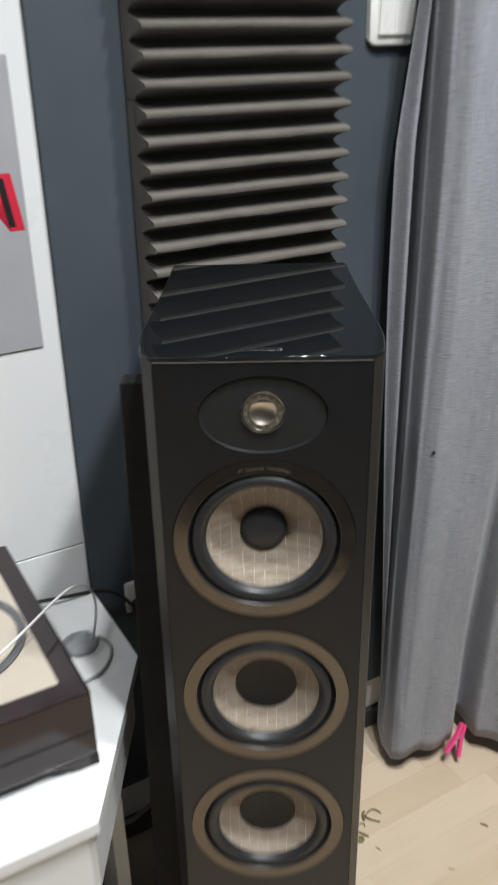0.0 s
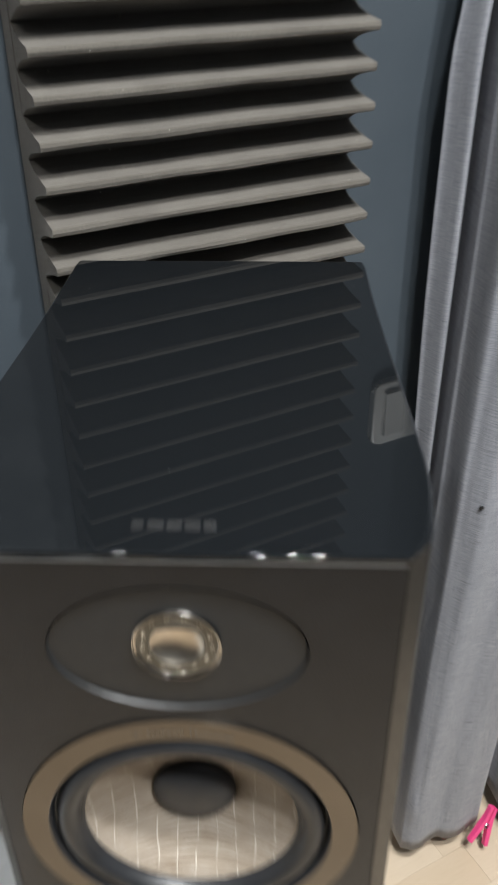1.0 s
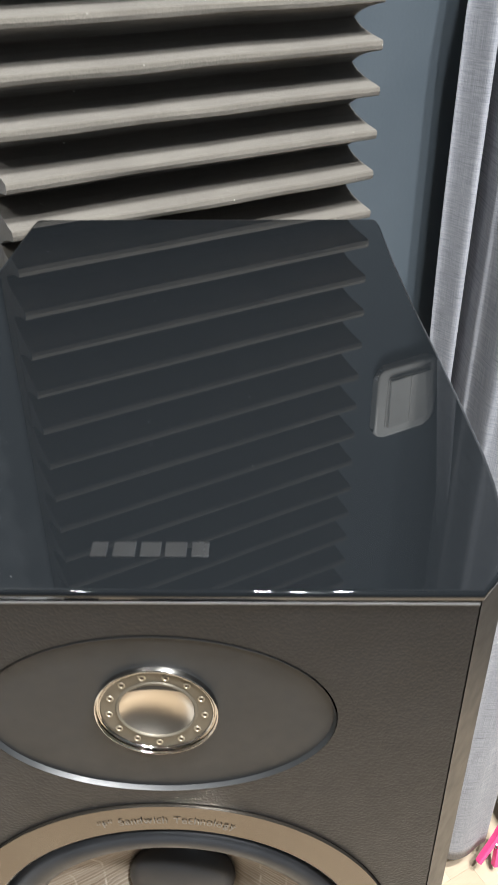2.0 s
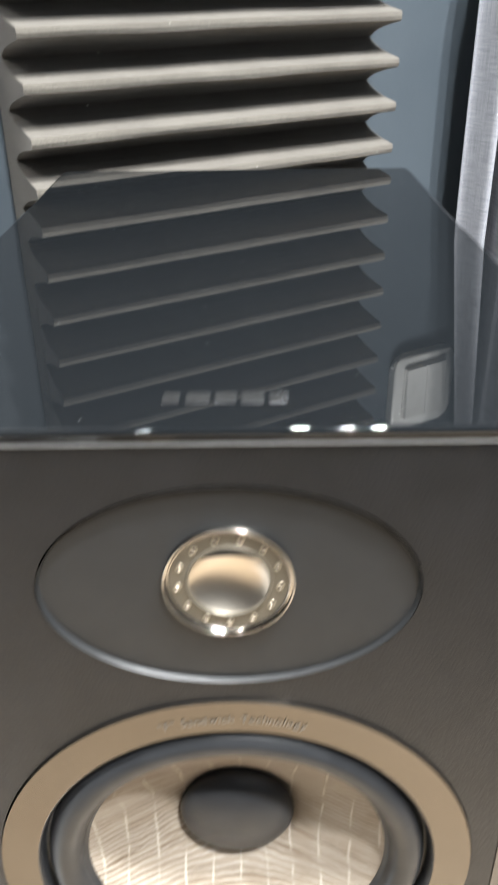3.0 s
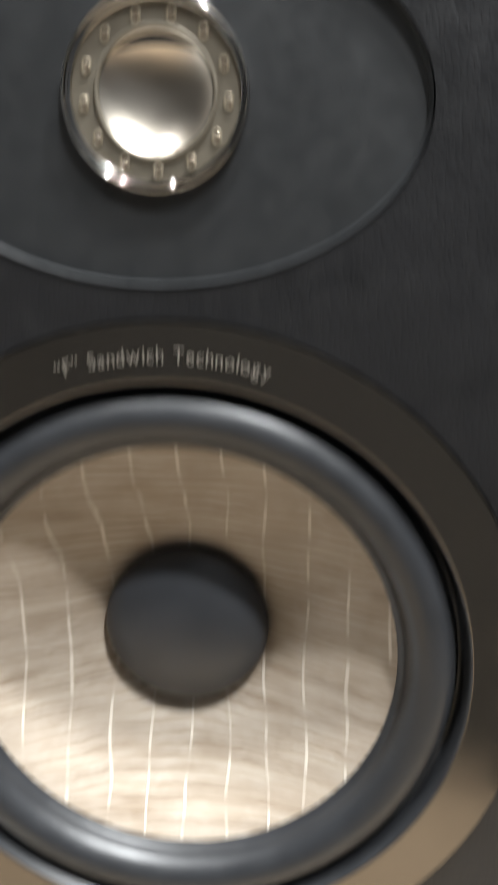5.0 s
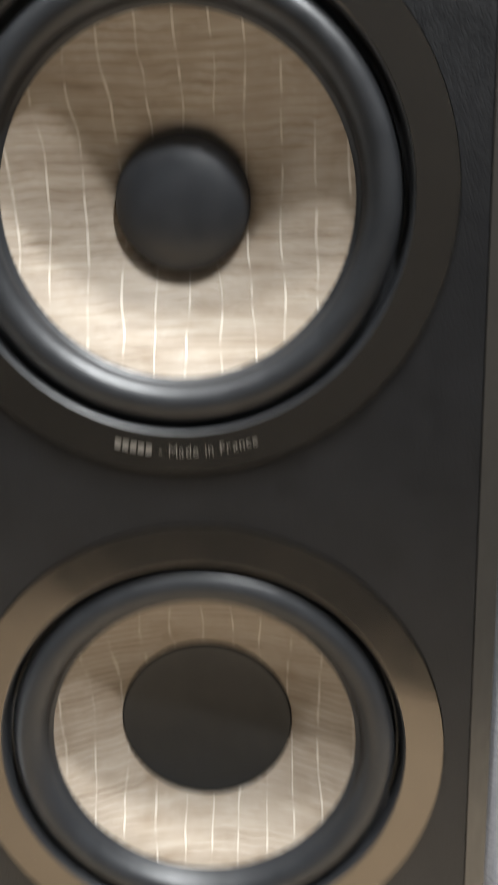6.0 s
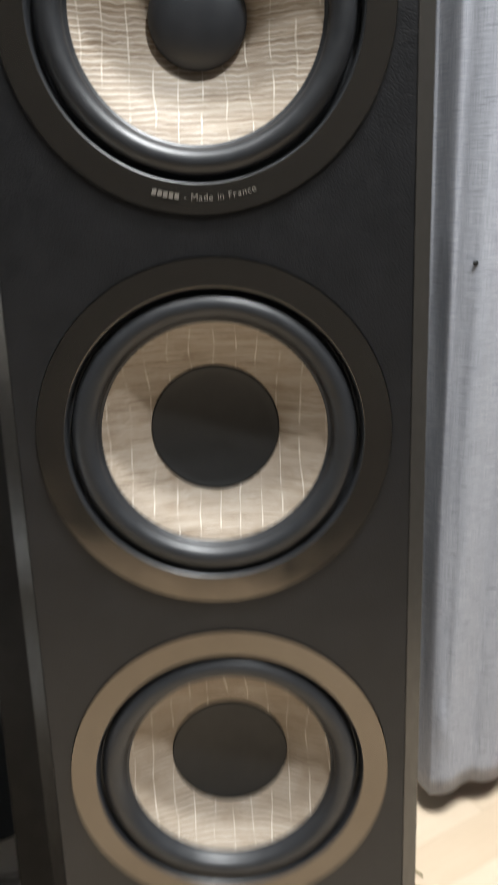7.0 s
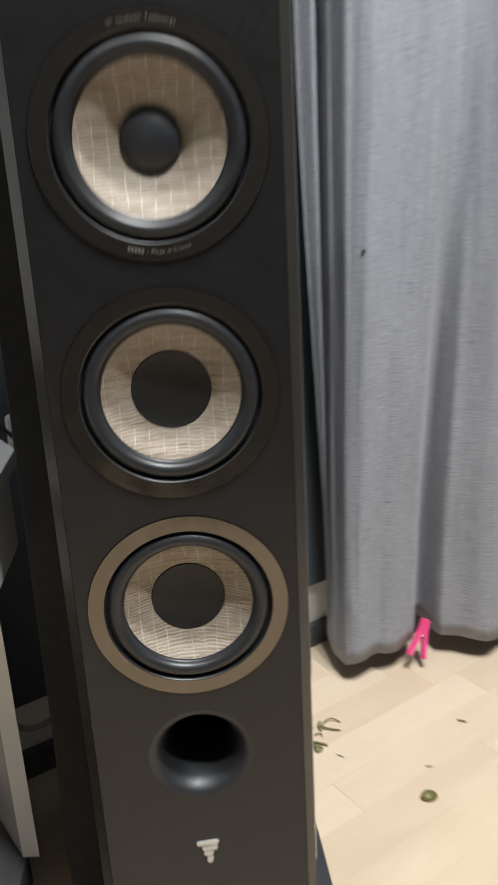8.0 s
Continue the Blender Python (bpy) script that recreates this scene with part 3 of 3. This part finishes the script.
def driver(name, zc, kind):
    trim = [[(R_RING, 0.006), (R_RING, -0.0014)], [(R_RING, -0.0014), (R_IN + 0.001, -0.0014)],
            [(R_IN + 0.001, -0.0014), (R_IN + 0.0008, -0.0013)]]
    w = part(name, add_lathe(bmesh.new(), trim, z0=zc, n=144), M["trim"], speaker, "flax-cone driver in a satin brown-grey trim ring", smooth=True)
    # rubber surround: outer groove, half roll, inner step
    roll = arc((0.0688, 0.0052), 0.0067, 0, -180, 14)
    run = [(R_IN + 0.0008, -0.0013), (R_IN + 0.0001, -0.0009), (R_IN - 0.0002, 0.0052), (0.0764, 0.0066), (0.0757, 0.0062)] + roll + [(0.0614, 0.0064), (0.0602, 0.0070)]
    part("surround", add_lathe(bmesh.new(), [run], z0=zc, n=128), M["rubber"], w, "black rubber half-roll surround", smooth=True)
    inner, deep = (0.0225, 0.0300) if kind == "mid" else (0.0345, 0.0225)
    cone = []
    for i in range(13):
        k = i / 12
        r = 0.0606 + (inner - 0.0606) * k
        cone.append((r, 0.0071 + (deep - 0.0071) * (k ** 1.1)))
    part("cone", add_lathe(bmesh.new(), [cone], z0=zc, n=128), M["flax"], w, "woven beige flax cone", smooth=True)
    if kind == "mid":
        cap = [(0.0226, 0.0305), (0.0240, 0.0282)] + [(0.0243 * math.cos(radians(a)), 0.0265 - 0.0090 * math.sin(radians(a))) for a in range(0, 91, 6)]
        part("dust_cap", add_lathe(bmesh.new(), [cap], z0=zc, n=96), M["cap_soft"], w, "domed black dust cap", smooth=True)
    else:
        cap = [(0.0352, 0.0240), (0.0351, 0.0216), (0.0344, 0.0210)] + [(0.0339 * (1 - k / 8), 0.0213 + 0.004 * (1 - (1 - k / 8) ** 2)) for k in range(9)]
        part("dust_cap", add_lathe(bmesh.new(), [cap], z0=zc, n=96), M["cap"], w, "dished black dust cap", smooth=True)
    return w


mid = driver("midrange_driver", Z_MID, "mid")
driver("woofer", Z_W1, "bass")
driver("woofer", Z_W2, "bass")
part("lettering", arc_text("“F” Sandwich Technology", 0.0850, Z_MID, 0.0047, True, 0.98), M["print"], mid, "pale grey lettering: F Sandwich Technology")
part("lettering", arc_text("[-----] - Made in France", 0.0850, Z_MID, 0.0047, False, 1.0), M["print"], mid, "pale grey lettering: Made in France")

# bass port
flare = [(R_PORT - 0.021 * math.sin(radians(a)), 0.062 * (1 - math.cos(radians(a)))) for a in range(0, 91, 5)]
throat = flare[-1][0]
bm = add_lathe(bmesh.new(), [[(R_PORT + 0.0006, -0.0002)] + flare + [(throat - 0.001, 0.12), (throat - 0.002, 0.24)], [(throat - 0.002, 0.24), (0, 0.24)]], z0=Z_PORT, n=96)
part("bass_port", bm, M["port"], speaker, "flared satin black bass port", smooth=True)

# silver badge: three stacked waves that narrow downwards
bm = bmesh.new()
for x0, x1, z0, z1 in ((-0.0128, 0.0112, 0.1992, 0.2055), (-0.0075, 0.0098, 0.1925, 0.1985), (-0.0062, 0.0052, 0.1858, 0.1918), (-0.0030, 0.0046, 0.1765, 0.1850)):
    prism_bm = bmesh.new()
    prism(prism_bm, [(x0, z0 + 0.002), (x0 + 0.003, z0), (x1 - 0.002, z0 + 0.0006), (x1, z1 - 0.0012), (x1 - 0.004, z1), (x0 + 0.001, z1 - 0.0008)], -0.0016, 0.0002, 0.0004)
    for v in prism_bm.verts:
        v.co = Vector((v.co.x, v.co.z, v.co.y))
    join(bm, prism_bm, Matrix())
part("badge", bm, M["silver"], speaker, "small silver badge")

# plain bars in place of the maker's name on the top
for k, w in enumerate((0.0052, 0.0072, 0.0066, 0.0070, 0.0056)):
    x = -0.0193 + (0.0, 0.0072, 0.0160, 0.0240, 0.0326)[k]
    part("name_bar", box_bm((x, 0.0150, TOP + 0.0001), (x + w, 0.0222, TOP + 0.0004), 0.0001, 1), M["name"], speaker, "silver name bar")

# a little dust on the gloss
dust = random.Random(11)
bm = bmesh.new()
for k in range(22):
    x, y = dust.uniform(-0.1, 0.1), 0.004 + 0.3 * dust.random() ** 2
    bmesh.ops.create_icosphere(bm, subdivisions=1, radius=dust.uniform(0.00007, 0.00014), matrix=pose(x, y, TOP + 0.0001))
tagged(part("dust", bm, M["cable_white"], speaker, "fine white dust specks"), kind="stuff")

# plinth with four feet
bm = bmesh.new()
prism(bm, [(-0.147, -0.016), (0.147, -0.016), (0.138, 0.352), (-0.138, 0.352)], 0.018, BASE - 0.0005, 0.003)
part("plinth", bm, M["slab"], speaker, "dark grey plinth wider than the cabinet")
for x in (-0.122, 0.122):
    for y in (0.012, 0.325):
        bm = add_lathe(bmesh.new(), [[(0.013, 0.0), (0.016, 0.003), (0.016, 0.014), (0.012, 0.0185)]], n=32)
        bm.transform(pose(x, y, 0, 90) @ Matrix.Scale(1, 4))
        for v in bm.verts:
            v.co.z = abs(v.co.z)
        bmesh.ops.holes_fill(bm, edges=[e for e in bm.edges if e.is_boundary])
        part("foot", bm, M["satin"], speaker, smooth=True)

# narrow black box for an unidentified dark band between loudspeaker and white stand
bm = box_bm((-0.1495, 0.085, 0.0), (-0.1225, 0.112, 1.035), 0.002)
for v in bm.verts:
    if v.co.x < -0.14:
        v.co.x -= 0.015 * (1 - v.co.z / 1.035)
tagged(part("upright", bm, M["hole"]), "narrow matt black box filling an unidentified dark band beside the loudspeaker", "upright")

# ---- white stand and what lies on it ----
STAND = 0.585
stand = thing("media_stand", ROOM, label="white lacquered media stand with a cut-off corner", category="media stand")
top_out = [(-1.3, 0.022), (-0.202, 0.022), (-0.056, 0.256), (-0.056, 0.440), (-1.3, 0.440)]
part("top_board", prism(bmesh.new(), top_out, STAND - 0.019, STAND, 0.0012), M["white_gloss"], stand)
part("drawer_front", prism(bmesh.new(), [(-1.29, 0.030), (-0.214, 0.030), (-0.214, 0.05), (-1.29, 0.05)], STAND - 0.115, STAND - 0.0195, 0.001), M["white_gloss"], stand)
part("corner_panel", prism(bmesh.new(), [(-0.207, 0.030), (-0.066, 0.262), (-0.084, 0.273), (-0.225, 0.041)], STAND - 0.115, STAND - 0.0195, 0.001), M["white_gloss"], stand)
part("side_panel", prism(bmesh.new(), [(-0.122, 0.262), (-0.104, 0.250), (-0.104, 0.432), (-0.122, 0.432)], 0.05, STAND - 0.0195, 0.001), M["white_gloss"], stand)
part("back_panel", prism(bmesh.new(), [(-1.29, 0.414), (-0.1225, 0.414), (-0.1225, 0.432), (-1.29, 0.432)], 0.05, STAND - 0.0195, 0.001), M["white_gloss"], stand)
part("shelf", prism(bmesh.new(), [(-1.29, 0.04), (-0.255, 0.045), (-0.125, 0.265), (-0.125, 0.413), (-1.29, 0.413)], STAND - 0.135, STAND - 0.1155, 0.001), M["white_gloss"], stand)
part("base", prism(bmesh.new(), [(-2.32, 0.05), (-0.25, 0.05), (-0.112, 0.27), (-0.112, 0.43), (-2.32, 0.43)], -0.002, 0.0495, 0.001), M["skirting"], stand, "dark grey base")

player = thing("turntable_case", ROOM @ pose(-0.1705, 0.1005, STAND), label="glossy dark purple wooden case with a cream top and grey ring", category="turntable")
W, D, Hh = 0.44, 0.355, 0.112
bm = bmesh.new()
add_box(bm, (-W, 0, 0.016), (0, D, Hh), 0.004, 3)
part("case", bm, M["rosewood"], player)
part("top_plate", box_bm((-W + 0.028, 0.028, Hh - 0.001), (-0.028, D - 0.028, Hh + 0.0012), 0.0006), M["cream"], player, "cream painted top plate")
bm = add_lathe(bmesh.new(), [[(0.098, 0), (0.098, -0.003)], [(0.098, -0.003), (0.088, -0.003)], [(0.088, -0.003), (0.088, 0)]], n=80)
bm.transform(pose(-0.128, D / 2 - 0.014, Hh + 0.0013, -90))
part("ring", bm, M["mid_grey"], player, "grey felt ring")
bm = add_lathe(bmesh.new(), [[(0.013, 0), (0.013, -0.004), (0.009, -0.010), (0, -0.011)]], n=32)
bm.transform(pose(-0.128, D / 2 - 0.014, Hh + 0.0013, -90))
part("spindle_knob", bm, M["cream"], player, smooth=True)
# raised near-black strip paints the shade of a groove across the front
part("groove", box_bm((-W + 0.001, -0.0006, 0.052), (-0.001, 0.001, 0.0545)), M["hole"], player, "near-black strip that paints a groove's shade along the case")
for sx, x in ((1, -W), (-1, 0.0)):
    for sy, y in ((1, 0.0), (-1, D)):
        # bracket foot: two profiled arms that meet at the corner
        bm = bmesh.new()
        for turned in (False, True):
            arm = bmesh.new()
            prism(arm, [(0, 0), (0.026, 0), (0.034, 0.004), (0.038, 0.010), (0.050, 0.012), (0.056, 0.0158), (0, 0.0158)], 0, 0.012, 0.0006)
            for v in arm.verts:
                a, b, c = v.co
                v.co = Vector((x + sx * c, y + sy * a, b)) if turned else Vector((x + sx * a, y + sy * c, b))
            join(bm, arm, Matrix())
        part("bracket_foot", bm, M["rosewood"], player)

puck = thing("round_device", ROOM @ pose(-0.118, 0.318, STAND), label="small round grey plastic device with a cable", category="device")
bm = add_lathe(bmesh.new(), [[(0.025, 0), (0.0262, -0.002), (0.0255, -0.006), (0.022, -0.0085), (0, -0.0092)]], n=48)
bm.transform(pose(0, 0, 0, -90))
part("shell", bm, M["puck"], puck, smooth=True)
tube("white_cable", [(-0.102, 0.312, STAND + 0.006), (-0.075, 0.33, STAND + 0.06), (-0.11, 0.30, STAND + 0.13), (-0.18, 0.22, STAND + 0.15), (-0.27, 0.16, STAND + 0.14), (-0.36, 0.13, STAND + 0.125)],
     0.0019, M["cable_white"], m=ROOM, label="thin white cable that arches over the case", category="cable")
tube("grey_cable", [(-0.09, 0.318, STAND + 0.005), (-0.078, 0.30, STAND + 0.004), (-0.085, 0.27, STAND + 0.003), (-0.12, 0.235, STAND + 0.003), (-0.16, 0.24, STAND + 0.003)],
     0.0022, M["cable_grey"], m=ROOM, label="thin grey cable lying on the white stand", category="cable")
tube("black_cable", [(-0.40, 0.425, STAND + 0.03), (-0.22, 0.432, STAND + 0.03), (-0.12, 0.425, STAND + 0.012), (-0.06, 0.43, STAND + 0.004), (-0.01, 0.445, STAND - 0.02), (0.012, 0.422, 0.524), (0.022, 0.418, 0.520)],
     0.0030, M["cable_black"], m=ROOM, label="black power cable along the wall to the socket", category="cable")
tube("speaker_cable", [(-0.24, 0.30, 0.30), (-0.12, 0.315, 0.24), (-0.07, 0.35, 0.155), (-0.02, 0.40, 0.125), (0.06, 0.42, 0.12), (0.12, 0.40, 0.16)],
     0.0042, M["cable_grey"], m=ROOM, label="grey loudspeaker cable hanging behind the stand", category="cable")

# ---- bits on the floor ----
def twig(points, r, label):
    return tube("dry_twig", points, r, M["leaf"], label=label, category="plant bits", group="dry plant bits on the floor")


TW = "curled dry olive-brown plant bit on the floor"
twig([(0.186, 0.425, 0.002), (0.190, 0.412, 0.006), (0.199, 0.408, 0.004), (0.218, 0.405, 0.002)], 0.0014, TW)
twig([(0.192, 0.420, 0.003), (0.201, 0.432, 0.007), (0.212, 0.436, 0.006), (0.222, 0.424, 0.002)], 0.0011, TW)
twig([(0.188, 0.408, 0.002), (0.184, 0.420, 0.005), (0.190, 0.428, 0.003)], 0.0022, TW)
twig([(0.168, 0.392, 0.002), (0.172, 0.402, 0.006), (0.169, 0.410, 0.002)], 0.0010, TW)
twig([(0.176, 0.398, 0.002), (0.184, 0.404, 0.005), (0.190, 0.400, 0.003), (0.186, 0.393, 0.002)], 0.0010, TW)
twig([(0.170, 0.384, 0.002), (0.180, 0.378, 0.004), (0.192, 0.372, 0.002)], 0.0020, TW)
twig([(0.164, 0.376, 0.003), (0.172, 0.370, 0.007), (0.180, 0.364, 0.003), (0.172, 0.360, 0.002)], 0.0028, TW)
twig([(0.202, 0.350, 0.001), (0.207, 0.347, 0.002), (0.211, 0.343, 0.001)], 0.0007, TW)
twig([(0.327, 0.304, 0.001), (0.332, 0.302, 0.002), (0.338, 0.303, 0.001)], 0.0008, TW)
twig([(0.408, 0.399, 0.001), (0.414, 0.396, 0.003), (0.420, 0.393, 0.001)], 0.0018, TW)


def nutshell(x, y, r, turn, label):
    bm = bmesh.new()
    bmesh.ops.create_icosphere(bm, subdivisions=3, radius=1)
    for v in bm.verts:
        v.co *= 1 + 0.10 * noise.noise(v.co * 2.1 + Vector((x * 50, 0, 0)))
        v.co = Vector((v.co.x * r * 1.25, v.co.y * r, max(-0.45, v.co.z) * r * 0.62))
    bm.transform(pose(x, y, r * 0.29, 0, 6, turn))
    return tagged(part("nutshell", bm, M["shell"], smooth=True), label, "nutshell")


nutshell(0.3135, 0.243, 0.0100, 20, "small olive-green nutshell on the floor")
nutshell(0.177, 0.366, 0.0062, 60, "tiny olive nutshell among dry plant bits")

# ---- floor strips ----
rng = random.Random(5)
STRIP, GAP = 0.0695, 0.00018
lengths = (0.28, 0.34, 0.40, 0.46)


def strip_mesh(length):
    me = bpy.data.meshes.new("floor_strip")
    b = box_bm((0, 0, -0.012), (length - GAP, STRIP - GAP, 0.0), 0.00025, 1)
    b.to_mesh(me)
    b.free()
    me.materials.append(M["plank"])
    return me


shared = {l: strip_mesh(l) for l in lengths}
cells = []
y, row = -1.16, 0
while y < WALL - 0.005:
    x = -2.2 - rng.random() * 0.3
    while x < 1.1:
        l = rng.choice(lengths)
        cells.append((x, y, l))
        x += l
    y += STRIP
cells.sort(key=lambda c: (c[0] + c[2] / 2 - 0.25) ** 2 + (c[1] - 0.0) ** 2)
for x, y, l in cells[:290]:
    ob = new("floor_strip", shared[l])
    ob.parent = floor
    ob.matrix_parent_inverse = Matrix()
    ob.location = (x, y, 0)
verts, faces = [], []
for x, y, l in cells[290:]:
    i = len(verts)
    x0, x1, y1 = max(x, -2.2), min(x + l - GAP, 1.1), min(y + STRIP - GAP, WALL)
    verts += [(x0, y, 0), (x1, y, 0), (x1, y1, 0), (x0, y1, 0)]
    faces.append((i, i + 1, i + 2, i + 3))
me = bpy.data.meshes.new("far_floor_strips")
me.from_pydata(verts, [], faces)
me.materials.append(M["plank"])
far = new("far_floor_strips", me)
far.parent = floor
tagged(far, kind="stuff")
